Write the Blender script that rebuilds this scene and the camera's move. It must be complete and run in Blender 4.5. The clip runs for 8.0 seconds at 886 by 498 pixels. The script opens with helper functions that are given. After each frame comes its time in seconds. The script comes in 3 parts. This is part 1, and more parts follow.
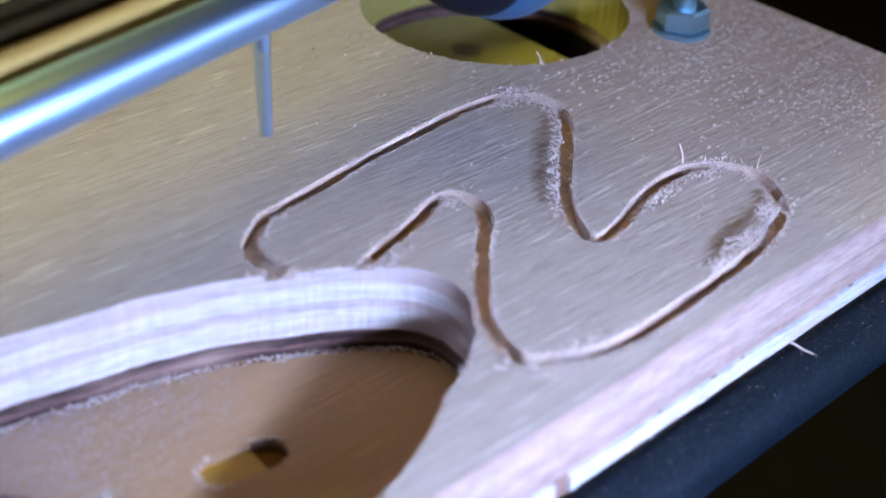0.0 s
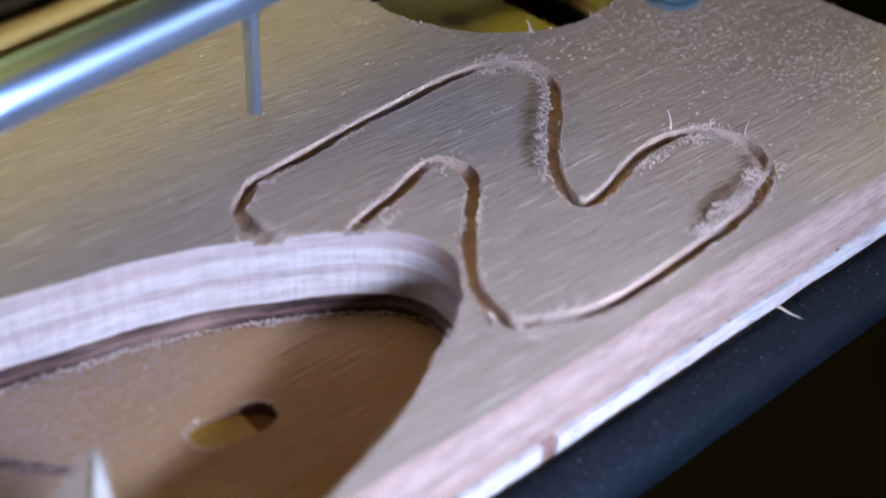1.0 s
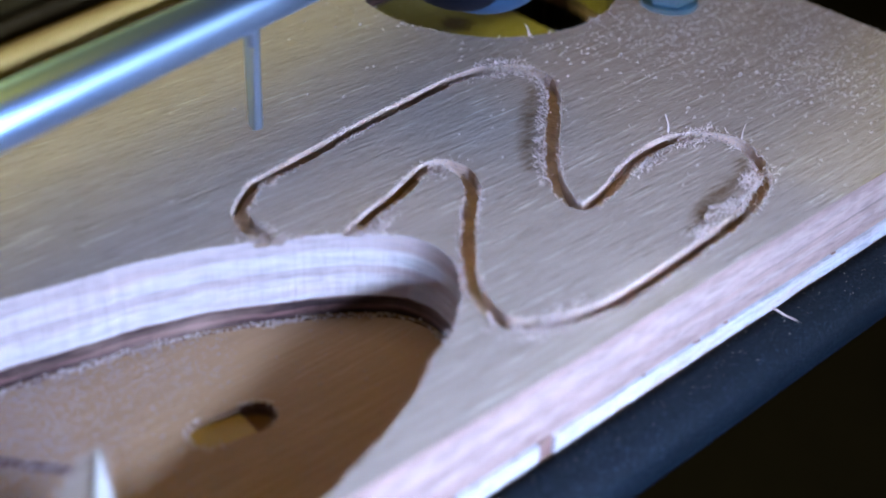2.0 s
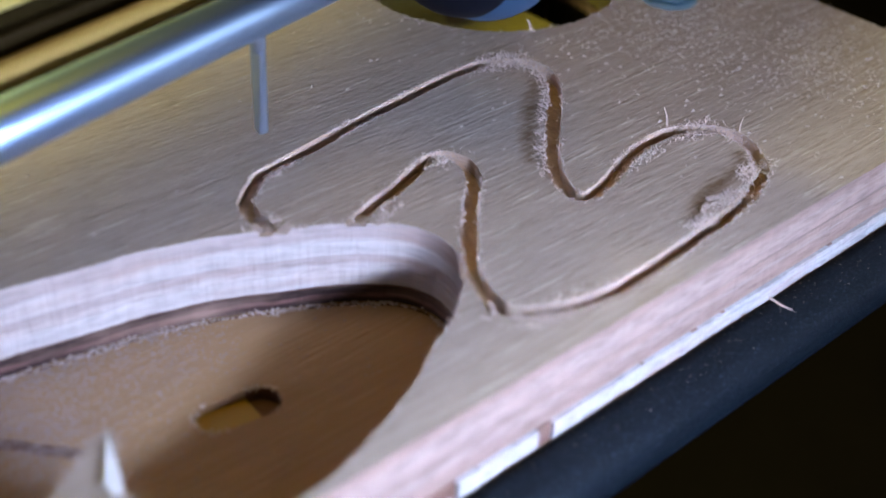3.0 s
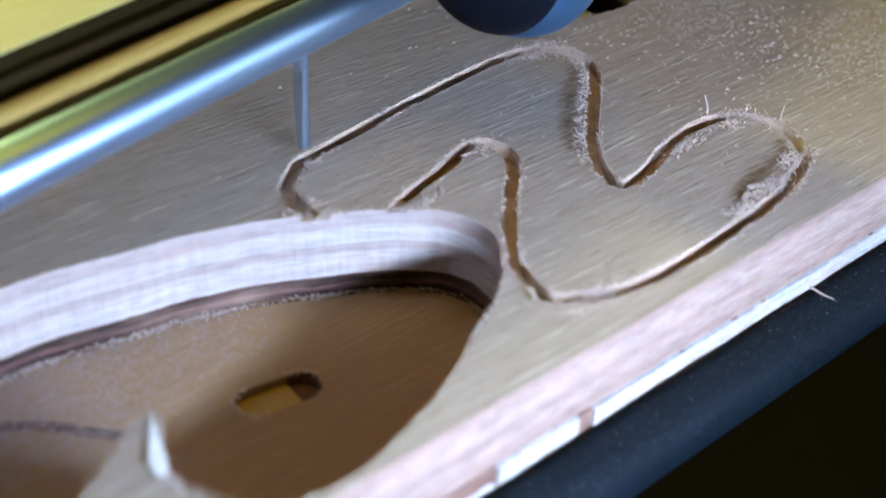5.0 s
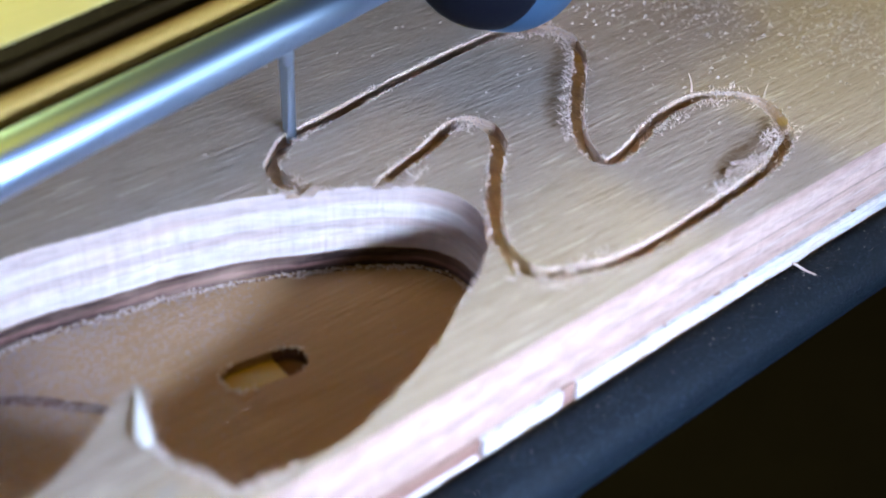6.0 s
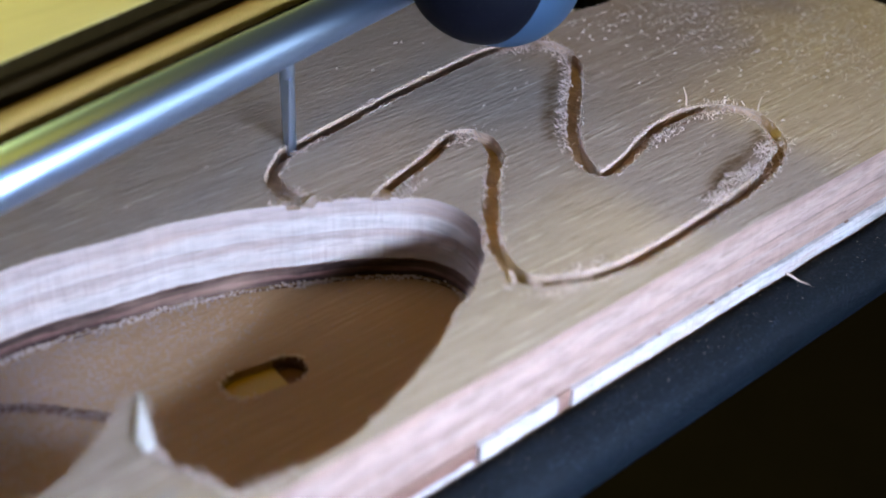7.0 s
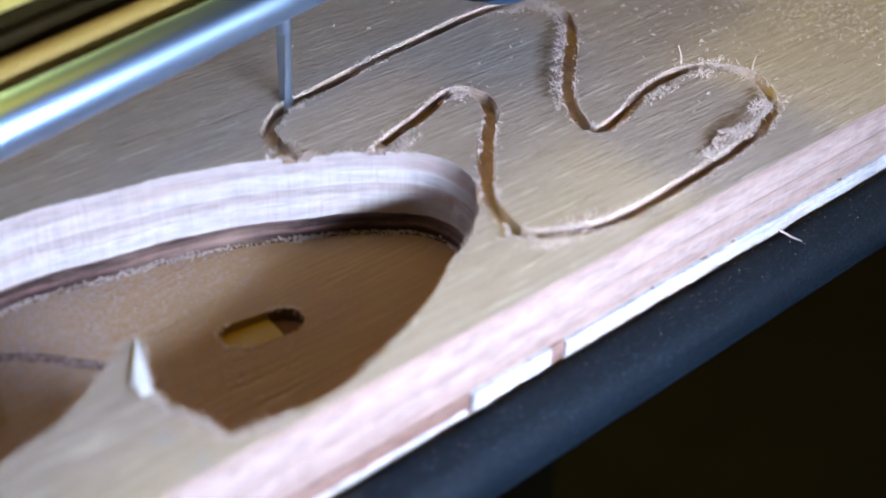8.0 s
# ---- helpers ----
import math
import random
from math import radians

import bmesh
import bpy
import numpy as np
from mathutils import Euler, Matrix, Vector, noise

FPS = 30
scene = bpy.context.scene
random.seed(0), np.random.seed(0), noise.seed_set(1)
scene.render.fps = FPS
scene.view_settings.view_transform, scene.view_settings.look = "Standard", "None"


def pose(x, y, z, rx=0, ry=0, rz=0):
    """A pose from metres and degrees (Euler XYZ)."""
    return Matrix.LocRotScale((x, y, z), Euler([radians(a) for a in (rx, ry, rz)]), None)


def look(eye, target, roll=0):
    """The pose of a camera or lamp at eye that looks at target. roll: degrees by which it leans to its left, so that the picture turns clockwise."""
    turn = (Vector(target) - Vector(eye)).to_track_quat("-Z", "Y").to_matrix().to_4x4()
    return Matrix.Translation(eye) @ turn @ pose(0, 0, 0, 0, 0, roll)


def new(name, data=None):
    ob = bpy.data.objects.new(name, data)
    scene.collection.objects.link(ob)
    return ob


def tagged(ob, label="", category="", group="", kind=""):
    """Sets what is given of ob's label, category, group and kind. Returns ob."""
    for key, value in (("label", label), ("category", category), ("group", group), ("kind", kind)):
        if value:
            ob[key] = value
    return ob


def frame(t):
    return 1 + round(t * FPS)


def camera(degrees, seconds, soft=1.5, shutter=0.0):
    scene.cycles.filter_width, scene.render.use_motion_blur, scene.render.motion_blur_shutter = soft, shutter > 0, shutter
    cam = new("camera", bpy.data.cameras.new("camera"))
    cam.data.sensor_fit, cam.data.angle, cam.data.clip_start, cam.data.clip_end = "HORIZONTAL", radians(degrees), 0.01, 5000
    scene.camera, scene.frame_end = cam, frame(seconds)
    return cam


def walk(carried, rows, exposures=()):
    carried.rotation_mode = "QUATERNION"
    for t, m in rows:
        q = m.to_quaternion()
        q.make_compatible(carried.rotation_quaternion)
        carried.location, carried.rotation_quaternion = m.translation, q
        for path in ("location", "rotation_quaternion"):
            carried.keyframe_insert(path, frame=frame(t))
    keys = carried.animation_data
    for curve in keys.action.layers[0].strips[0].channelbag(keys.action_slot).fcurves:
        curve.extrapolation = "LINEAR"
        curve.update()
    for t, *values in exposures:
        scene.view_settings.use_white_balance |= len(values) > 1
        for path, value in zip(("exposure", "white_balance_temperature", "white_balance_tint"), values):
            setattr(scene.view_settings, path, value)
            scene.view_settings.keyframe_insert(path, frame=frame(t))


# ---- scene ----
cam = camera(38.0, 8.0, soft=1.85)
TOP = 18.2          # height of the board's upper face over the base plate, mm
PATH = [
    (0.0, -110.87, -90.24, 147.1, 55.315, -2.711, -42.339),
    (0.5, -109.17, -89.12, 144.93, 54.812, -2.506, -42.326),
    (1.0, -111.3, -93.11, 145.74, 54.4, -2.654, -42.542),
    (2.5, -113.3, -95.37, 146.95, 54.688, -2.771, -42.401),
    (3.0, -114.96, -97.65, 147.8, 54.448, -2.776, -42.283),
    (3.5, -114.56, -99.36, 147.84, 54.657, -2.781, -42.28),
    (4.0, -115.06, -98.27, 147.47, 54.53, -2.545, -41.857),
    (4.5, -116.51, -96.6, 147.14, 54.339, -2.347, -41.119),
    (6.0, -117.65, -99.91, 145.92, 53.636, -2.364, -41.393),
    (6.5, -118.43, -103.44, 147.15, 54.128, -2.314, -41.689),
    (7.0, -119.44, -103.35, 146.75, 54.476, -2.23, -41.312),
    (7.5, -120.46, -105.46, 144.13, 53.739, -2.254, -41.112),
    (8.0, -121.55, -106.82, 144.07, 53.54, -2.419, -41.268),
]
walk(cam, [(t, pose(x / 1000, y / 1000, z / 1000, a, b, c)) for t, x, y, z, a, b, c in PATH],
     [(0.0, 0.19, 5350, 18), (0.5, -0.05, 4900, 25), (1.0, -0.2, 6170, 17), (2.5, 0.01, 5170, 14), (3.0, -0.24, 6150, 15), (3.5, -0.07, 6100, 17), (4.0, 0.21, 6100, 7),
      (4.5, -0.05, 6000, 3), (6.0, 0.2, 6100, 7), (6.5, -0.02, 6250, 2), (7.0, -0.23, 6480, 9), (7.5, -0.14, 6550, 13), (8.0, 0.1, 6280, 8)])
cam.data.dof.use_dof = True
cam.data.dof.focus_distance = 0.262
cam.data.dof.aperture_fstop = 11.5

# ---- light: a dim workshop, a warm lamp, added warm and cool fills; the cool strip lamp rides on the carriage ----
world = bpy.data.worlds.new("world")
scene.world = world
world.use_nodes = True
world.node_tree.nodes["Background"].inputs[0].default_value = (0.75, 0.8, 1.0, 1)
world.node_tree.nodes["Background"].inputs[1].default_value = 0.05
warm_data = bpy.data.lights.new("workshop_lamp", "AREA")
warm_data.shape, warm_data.size = "DISK", 0.12
warm_data.energy = 3.8
warm_data.color = (1.0, 0.97, 0.26)
warm = new("workshop_lamp", warm_data)
warm.matrix_world = look((-0.08, 0.66, 0.36), (0.03, 0.12, 0.0))
# Overhead fill added in place of the room's warm ambient light.
overhead_fill_data = bpy.data.lights.new("overhead_fill", "AREA")
overhead_fill_data.shape, overhead_fill_data.size = "DISK", 0.9
overhead_fill_data.energy = 3.5
overhead_fill_data.color = (1.0, 0.66, 0.03)
overhead_fill = new("overhead_fill", overhead_fill_data)
overhead_fill.matrix_world = look((0.1, 0.2, 1.3), (0.0, 0.05, 0.0))
# Narrow warm fill added to brighten the top plate.
plate_fill_data = bpy.data.lights.new("plate_fill", "AREA")
plate_fill_data.shape, plate_fill_data.size, plate_fill_data.spread = "DISK", 0.05, radians(44)
plate_fill_data.energy = 0.42
plate_fill_data.color = (1.0, 0.9, 0.3)
plate_fill = new("plate_fill", plate_fill_data)
plate_fill.matrix_world = look((-0.08, 0.135, 0.26), (-0.08, 0.2, 0.07))
# Cool fill added to whiten the guide rod; the walls have no window.
side_fill_data = bpy.data.lights.new("side_fill", "AREA")
side_fill_data.shape, side_fill_data.size, side_fill_data.size_y = "RECTANGLE", 1.0, 0.5
side_fill_data.energy = 3.2
side_fill_data.color = (0.85, 0.93, 1.0)
side_fill = new("side_fill", side_fill_data)
side_fill.matrix_world = look((0.98, -0.58, 0.2), (0.0, 0.05, 0.02))
scene.view_settings.exposure = 0.0
LED_POWER = 238.0


# ---- materials ----
def mat(name, rough=0.6, metal=0.0, color=(0.5, 0.5, 0.5)):
    m = bpy.data.materials.new(name)
    m.use_nodes = True
    b = m.node_tree.nodes["Principled BSDF"]
    b.inputs["Base Color"].default_value = (*color, 1)
    b.inputs["Roughness"].default_value = rough
    b.inputs["Metallic"].default_value = metal
    return m, m.node_tree.nodes, m.node_tree.links, b


def coords(n, l, scale, source="Object"):
    tc = n.new("ShaderNodeTexCoord")
    mp = n.new("ShaderNodeMapping")
    mp.inputs["Scale"].default_value = scale
    l.new(tc.outputs[source], mp.inputs["Vector"])
    return mp.outputs["Vector"]


def noise_tex(n, l, vec, scale, detail=4.0, rough=0.55):
    t = n.new("ShaderNodeTexNoise")
    t.inputs["Scale"].default_value = scale
    t.inputs["Detail"].default_value = detail
    t.inputs["Roughness"].default_value = rough
    l.new(vec, t.inputs["Vector"])
    return t.outputs["Fac"]


def ramp(n, l, fac, stops):
    r = n.new("ShaderNodeValToRGB")
    e = r.color_ramp.elements
    while len(e) < len(stops):
        e.new(0.5)
    for k, (p, c) in enumerate(stops):
        e[k].position, e[k].color = p, (*c, 1) if len(c) == 3 else c
    l.new(fac, r.inputs["Fac"])
    return r.outputs["Color"]


def mix(n, l, fac, a, b, mode="MIX"):
    m = n.new("ShaderNodeMix")
    m.data_type, m.blend_type = "RGBA", mode
    for sock, v in ((m.inputs[0], fac), (m.inputs[6], a), (m.inputs[7], b)):
        if isinstance(v, (int, float)):
            sock.default_value = v
        elif isinstance(v, tuple):
            sock.default_value = (*v, 1)
        else:
            l.new(v, sock)
    return m.outputs[2]


def bump(n, l, b, height, strength, dist):
    k = n.new("ShaderNodeBump")
    k.inputs["Strength"].default_value = strength
    k.inputs["Distance"].default_value = dist
    l.new(height, k.inputs["Height"])
    l.new(k.outputs["Normal"], b.inputs["Normal"])


def face_wood(name, dark, light, streak, rough=0.55, strength=0.5, pits=0.0):
    """Plywood face: fine grain along x, short pale fibres, dark open pores, soft stains."""
    m, n, l, b = mat(name, rough)
    grain = noise_tex(n, l, coords(n, l, (42, 1050, 42)), 1.0, 5.0, 0.65)
    fine = noise_tex(n, l, coords(n, l, (62, 1150, 62)), 1.0, 3.0, 0.6)
    pore = noise_tex(n, l, coords(n, l, (150, 1350, 150)), 1.0, 4.0, 0.65)
    stain = noise_tex(n, l, coords(n, l, (22, 45, 22)), 1.0, 3.0)
    patch = noise_tex(n, l, coords(n, l, (45, 90, 45)), 1.0, 3.0, 0.6)
    base = ramp(n, l, grain, [(0.28, dark), (0.72, light)])
    base = mix(n, l, ramp(n, l, stain, [(0.35, (0, 0, 0)), (0.7, (0.45, 0.45, 0.45))]), base, tuple(c * 0.78 for c in light), "MIX")
    hairs = mix(n, l, 1.0, ramp(n, l, fine, [(0.6, (0, 0, 0)), (0.67, (0.7, 0.7, 0.7))]), ramp(n, l, patch, [(0.38, (0.25, 0.25, 0.25)), (0.6, (1, 1, 1))]), "MULTIPLY")
    base = mix(n, l, hairs, base, streak)
    if pits:
        base = mix(n, l, ramp(n, l, pore, [(0.33, (pits, pits, pits)), (0.45, (0, 0, 0))]), base, tuple(c * 0.5 for c in dark))
    l.new(base, b.inputs["Base Color"])
    both = n.new("ShaderNodeMath")
    both.operation = "ADD"
    l.new(pore if pits else grain, both.inputs[0])
    l.new(fine, both.inputs[1])
    bump(n, l, b, both.outputs[0], strength, 0.0006)
    return m


def spot_mask(n, l, centre, radius, wobble):
    """1 inside an uneven spot round the centre (metres), 0 outside."""
    tc = n.new("ShaderNodeTexCoord")
    off = n.new("ShaderNodeVectorMath")
    off.operation = "DISTANCE"
    off.inputs[1].default_value = centre
    l.new(tc.outputs["Object"], off.inputs[0])
    w = n.new("ShaderNodeMath")
    w.operation = "MULTIPLY_ADD"
    w.inputs[1].default_value = wobble
    l.new(noise_tex(n, l, coords(n, l, (300, 300, 300)), 1.0, 3.0), w.inputs[0])
    l.new(off.outputs["Value"], w.inputs[2])
    r = n.new("ShaderNodeMapRange")
    r.inputs["From Min"].default_value = radius + wobble * 0.6
    r.inputs["From Max"].default_value = radius + wobble * 0.3
    l.new(w.outputs[0], r.inputs["Value"])
    return r.outputs["Result"]


def stained(m, centre, radius, wobble, color, amount):
    n, l = m.node_tree.nodes, m.node_tree.links
    b = n["Principled BSDF"]
    old = b.inputs["Base Color"].links[0].from_socket
    f = n.new("ShaderNodeMath")
    f.operation = "MULTIPLY"
    f.inputs[1].default_value = amount
    l.new(spot_mask(n, l, centre, radius, wobble), f.inputs[0])
    l.new(mix(n, l, f.outputs[0], old, color), b.inputs["Base Color"])


def ply_edge(name, stops, period, rough=0.8, torn=0.75):
    """Cut edge of plywood: plies by height, torn fibres and saw marks."""
    m, n, l, b = mat(name, rough)
    tc = n.new("ShaderNodeTexCoord")
    sep = n.new("ShaderNodeSeparateXYZ")
    l.new(tc.outputs["Object"], sep.inputs[0])
    wob = noise_tex(n, l, coords(n, l, (60, 60, 60)), 1.0, 3.0)
    add = n.new("ShaderNodeMath")
    add.operation = "MULTIPLY_ADD"
    add.inputs[1].default_value = 0.0009
    l.new(wob, add.inputs[0])
    l.new(sep.outputs["Z"], add.inputs[2])
    div = n.new("ShaderNodeMath")
    div.operation = "DIVIDE"
    div.inputs[1].default_value = period
    l.new(add.outputs[0], div.inputs[0])
    frac = n.new("ShaderNodeMath")
    frac.operation = "FRACT"
    l.new(div.outputs[0], frac.inputs[0])
    col = ramp(n, l, frac.outputs[0], stops)
    fib = noise_tex(n, l, coords(n, l, (160, 160, 1100)), 1.0, 5.0, 0.65)
    blot = noise_tex(n, l, coords(n, l, (45, 45, 260)), 1.0, 3.0)
    col = mix(n, l, ramp(n, l, fib, [(0.38, (torn, torn, torn)), (0.56, (0, 0, 0))]), col, tuple(c * 0.62 for c in stops[0][1]))
    col = mix(n, l, ramp(n, l, blot, [(0.45, (0, 0, 0)), (0.75, (0.5, 0.5, 0.5))]), col, (0.55, 0.36, 0.28))
    saw = noise_tex(n, l, coords(n, l, (420, 420, 45)), 1.0, 3.0, 0.6)
    col = mix(n, l, ramp(n, l, saw, [(0.34, (0.16, 0.16, 0.16)), (0.5, (0, 0, 0))]), col, tuple(c * 0.7 for c in stops[0][1]))
    l.new(col, b.inputs["Base Color"])
    rise = n.new("ShaderNodeMath")
    rise.operation = "ADD"
    l.new(fib, rise.inputs[0])
    l.new(saw, rise.inputs[1])
    bump(n, l, b, rise.outputs[0], 0.7, 0.0007)
    return m


def speckled(name, base, spots, rough, metal=0.0, scale=900.0, strength=0.3, edge=(0.6, 0.75)):
    m, n, l, b = mat(name, rough, metal)
    f = noise_tex(n, l, coords(n, l, (1, 1, 1)), scale, 4.0, 0.6)
    big = noise_tex(n, l, coords(n, l, (1, 1, 1)), scale / 12, 3.0)
    c = mix(n, l, ramp(n, l, big, [(0.35, (0, 0, 0)), (0.7, (0.6, 0.6, 0.6))]), base, tuple(x * 0.6 for x in base))
    c = mix(n, l, ramp(n, l, f, [(edge[0], (0, 0, 0)), (edge[1], (1, 1, 1))]), c, spots)
    l.new(c, b.inputs["Base Color"])
    bump(n, l, b, f, strength, 0.0004)
    return m


WOOD = face_wood("plywood_face", (0.32, 0.25, 0.195), (0.44, 0.355, 0.29), (0.7, 0.6, 0.51), 0.85, 0.65, 0.4)
EDGE = ply_edge("plywood_edge", [(0.0, (0.52, 0.42, 0.385)), (0.38, (0.56, 0.465, 0.43)), (0.52, (0.66, 0.6, 0.57)), (0.74, (0.64, 0.575, 0.545)), (0.9, (0.51, 0.41, 0.375))], 0.0054, 0.85, 0.45)
FRONT = ply_edge("weathered_ply_edge", [(0.0, (0.38, 0.25, 0.205)), (0.42, (0.44, 0.315, 0.265)), (0.5, (0.48, 0.37, 0.32)), (0.8, (0.42, 0.29, 0.24)), (1.0, (0.38, 0.25, 0.205))], 0.0061)
EDGE_PALE = ply_edge("plywood_edge_pale", [(0.0, (0.6, 0.53, 0.5)), (0.5, (0.68, 0.62, 0.59)), (1.0, (0.6, 0.53, 0.5))], 0.0032, 0.85, 0.4)
FRONT_PALE = ply_edge("weathered_ply_edge_pale", [(0.0, (0.44, 0.31, 0.265)), (0.5, (0.5, 0.38, 0.33)), (1.0, (0.44, 0.31, 0.265))], 0.0061)
GROOVE = ply_edge("groove_wood", [(0.0, (0.55, 0.4, 0.28)), (0.6, (0.65, 0.5, 0.38)), (1.0, (0.55, 0.4, 0.28))], 0.004)
SHEET = ply_edge("sheet_edge", [(0.0, (0.56, 0.54, 0.53)), (0.5, (0.62, 0.61, 0.6)), (1.0, (0.56, 0.54, 0.53))], 0.005)
# Dark bands paint the shaded gaps above and below the sheet.
SHEET_CUT = ply_edge("sheet_cut_shaded_edge", [(0.0, (0.03, 0.011, 0.009)), (0.34, (0.045, 0.017, 0.014)), (0.44, (0.17, 0.08, 0.068)), (0.56, (0.2, 0.1, 0.085)), (0.66, (0.035, 0.014, 0.011))], 0.0046)
BARE = ply_edge("bare_ply", [(0.0, (0.24, 0.125, 0.09)), (0.5, (0.31, 0.175, 0.13)), (1.0, (0.24, 0.125, 0.09))], 0.003)
BASE = face_wood("base_wood", (0.33, 0.2, 0.095), (0.41, 0.25, 0.13), (0.47, 0.31, 0.19), 0.75, 0.8)
# Darkness inside the long gap, painted on its walls.
GAP_SHADE = speckled("gap_shade", (0.012, 0.009, 0.004), (0.03, 0.022, 0.01), 0.9, 0.0, 600.0)
# Wood around the round hole, its warm light put into the yellow.
HOLE_BASE = face_wood("warm_lit_base", (0.27, 0.22, 0.05), (0.36, 0.3, 0.075), (0.45, 0.38, 0.13), 0.5, 0.3)
SCORED = speckled("scored_ply", (0.17, 0.08, 0.05), (0.26, 0.14, 0.1), 0.85, 0.0, 900.0, 0.6)
# Slot floor coloured yellow for the warm light reflected inside it.
YELLOW = speckled("warm_lit_slot", (0.5, 0.31, 0.035), (0.4, 0.24, 0.025), 0.4, 0.0, 300.0)
FIBRE = speckled("torn_fibre", (0.62, 0.5, 0.43), (0.76, 0.66, 0.6), 0.85)
FLECK = speckled("wood_fleck", (0.4, 0.325, 0.275), (0.54, 0.455, 0.4), 0.9)
# Sawdust tinted pinkish grey for the cool lamp light on the floor.
FLOOR_DUST = speckled("lamp_lit_sawdust", (0.38, 0.3, 0.28), (0.47, 0.385, 0.36), 0.9)
DUST = speckled("sawdust_grain", (0.52, 0.44, 0.37), (0.66, 0.57, 0.5), 0.9)
BLACK_PAINT = speckled("black_powder_coat", (0.0035, 0.007, 0.012), (0.04, 0.06, 0.085), 0.55, 0.0, 1700.0, 0.9, (0.56, 0.74))
DARK = speckled("dark_bench", (0.01, 0.0072, 0.003), (0.018, 0.013, 0.006), 0.85, 0.0, 200.0)
for _m, _v in ((BLACK_PAINT, 0.12), (SHEET, 0.1), (EDGE, 0.1), (EDGE_PALE, 0.1), (DARK, 0.05), (WOOD, 0.3), (FIBRE, 0.1), (DUST, 0.1)):
    _m.node_tree.nodes["Principled BSDF"].inputs["Specular IOR Level"].default_value = _v
STEEL, _n, _l, _b = mat("blued_steel", 0.38, 1.0, (0.48, 0.68, 1.0))
bump(_n, _l, _b, noise_tex(_n, _l, coords(_n, _l, (40, 900, 900)), 1.0), 0.05, 0.0003)
CARBIDE, _n, _l, _b = mat("carbide", 0.28, 0.95, (0.5, 0.64, 0.85))
bump(_n, _l, _b, noise_tex(_n, _l, coords(_n, _l, (2000, 2000, 300)), 1.0), 0.1, 0.0002)
ZINC = speckled("zinc_steel", (0.36, 0.56, 0.68), (0.55, 0.72, 0.82), 0.3, 0.9, 700.0, 0.15)
BRASS, _n, _l, _b = mat("brass", 0.7, 0.1, (0.33, 0.215, 0.045))
bump(_n, _l, _b, noise_tex(_n, _l, coords(_n, _l, (60, 900, 900)), 1.0), 0.1, 0.0003)
PLATE = face_wood("pale_yellow_ply", (0.72, 0.69, 0.36), (0.8, 0.77, 0.44), (0.85, 0.82, 0.52), 0.6, 0.2)
BLACK_PLASTIC = speckled("black_plastic", (0.006, 0.007, 0.012), (0.016, 0.018, 0.026), 0.5, 0.0, 1500.0, 0.15)
stained(HOLE_BASE, (0.1036, 0.1259, 0.0), 0.0042, 0.006, (0.1, 0.045, 0.012), 0.95)
stained(WOOD, (-0.0622, 0.0018, TOP / 1000), 0.002, 0.008, (0.24, 0.27, 0.36), 0.4)
stained(WOOD, (-0.0637, 0.0084, TOP / 1000), 0.001, 0.007, (0.26, 0.28, 0.36), 0.35)


def torn_line(m, points, radius, wobble, color, amount):
    """Dark torn patches strung along a line on the board's top (millimetres)."""
    n, l = m.node_tree.nodes, m.node_tree.links
    b = n["Principled BSDF"]
    old = b.inputs["Base Color"].links[0].from_socket
    tc = n.new("ShaderNodeTexCoord")
    near = None
    points = [p for a, b in zip(points, points[1:]) for p in (a, tuple((u + v) / 2 for u, v in zip(a, b)))] + points[-1:]
    for x, y, grow in points:
        d = n.new("ShaderNodeVectorMath")
        d.operation = "DISTANCE"
        d.inputs[1].default_value = (x / 1000, y / 1000, TOP / 1000)
        l.new(tc.outputs["Object"], d.inputs[0])
        k = n.new("ShaderNodeMath")
        k.operation = "SUBTRACT"
        k.inputs[1].default_value = grow / 1000
        l.new(d.outputs["Value"], k.inputs[0])
        if near is not None:
            least = n.new("ShaderNodeMath")
            least.operation = "SMOOTH_MIN"
            least.inputs[2].default_value = 0.0015
            l.new(near, least.inputs[0])
            l.new(k.outputs[0], least.inputs[1])
            near = least.outputs[0]
        else:
            near = k.outputs[0]
    w = n.new("ShaderNodeMath")
    w.operation = "MULTIPLY_ADD"
    w.inputs[1].default_value = wobble
    l.new(noise_tex(n, l, coords(n, l, (190, 1300, 190)), 1.0, 4.0, 0.7), w.inputs[0])
    l.new(near, w.inputs[2])
    r = n.new("ShaderNodeMapRange")
    r.inputs["From Min"].default_value = radius + wobble * 0.7
    r.inputs["From Max"].default_value = radius + wobble * 0.3
    r.inputs["To Max"].default_value = amount
    l.new(w.outputs[0], r.inputs["Value"])
    l.new(mix(n, l, r.outputs["Result"], old, color), b.inputs["Base Color"])


torn_line(WOOD, [(68.5, 66.0, 0.2), (66.0, 63.4, 0.5), (63.0, 61.2, 0.9), (59.6, 58.4, 1.0), (56.0, 55.0, 0.8), (52.0, 51.3, 1.2), (48.6, 48.0, 0.6), (45.0, 43.8, 0.4)], 0.0004, 0.0065, (0.12, 0.07, 0.03), 0.9)
torn_line(WOOD, [(53.7, 11.4, 0.0), (57.6, 12.9, 0.4), (61.0, 14.4, 1.0), (64.2, 15.2, 0.8), (67.6, 15.7, 1.2), (70.6, 16.0, 0.7), (73.4, 16.4, 0.6), (77.2, 17.4, 0.4), (79.6, 20.0, 0.2)], 0.0004, 0.0065, (0.12, 0.07, 0.03), 0.9)
LED_GLOW, _n, _l, _b = mat("lamp_glow", 0.5)
_b.inputs["Emission Color"].default_value = (0.68, 0.82, 1.16, 1)
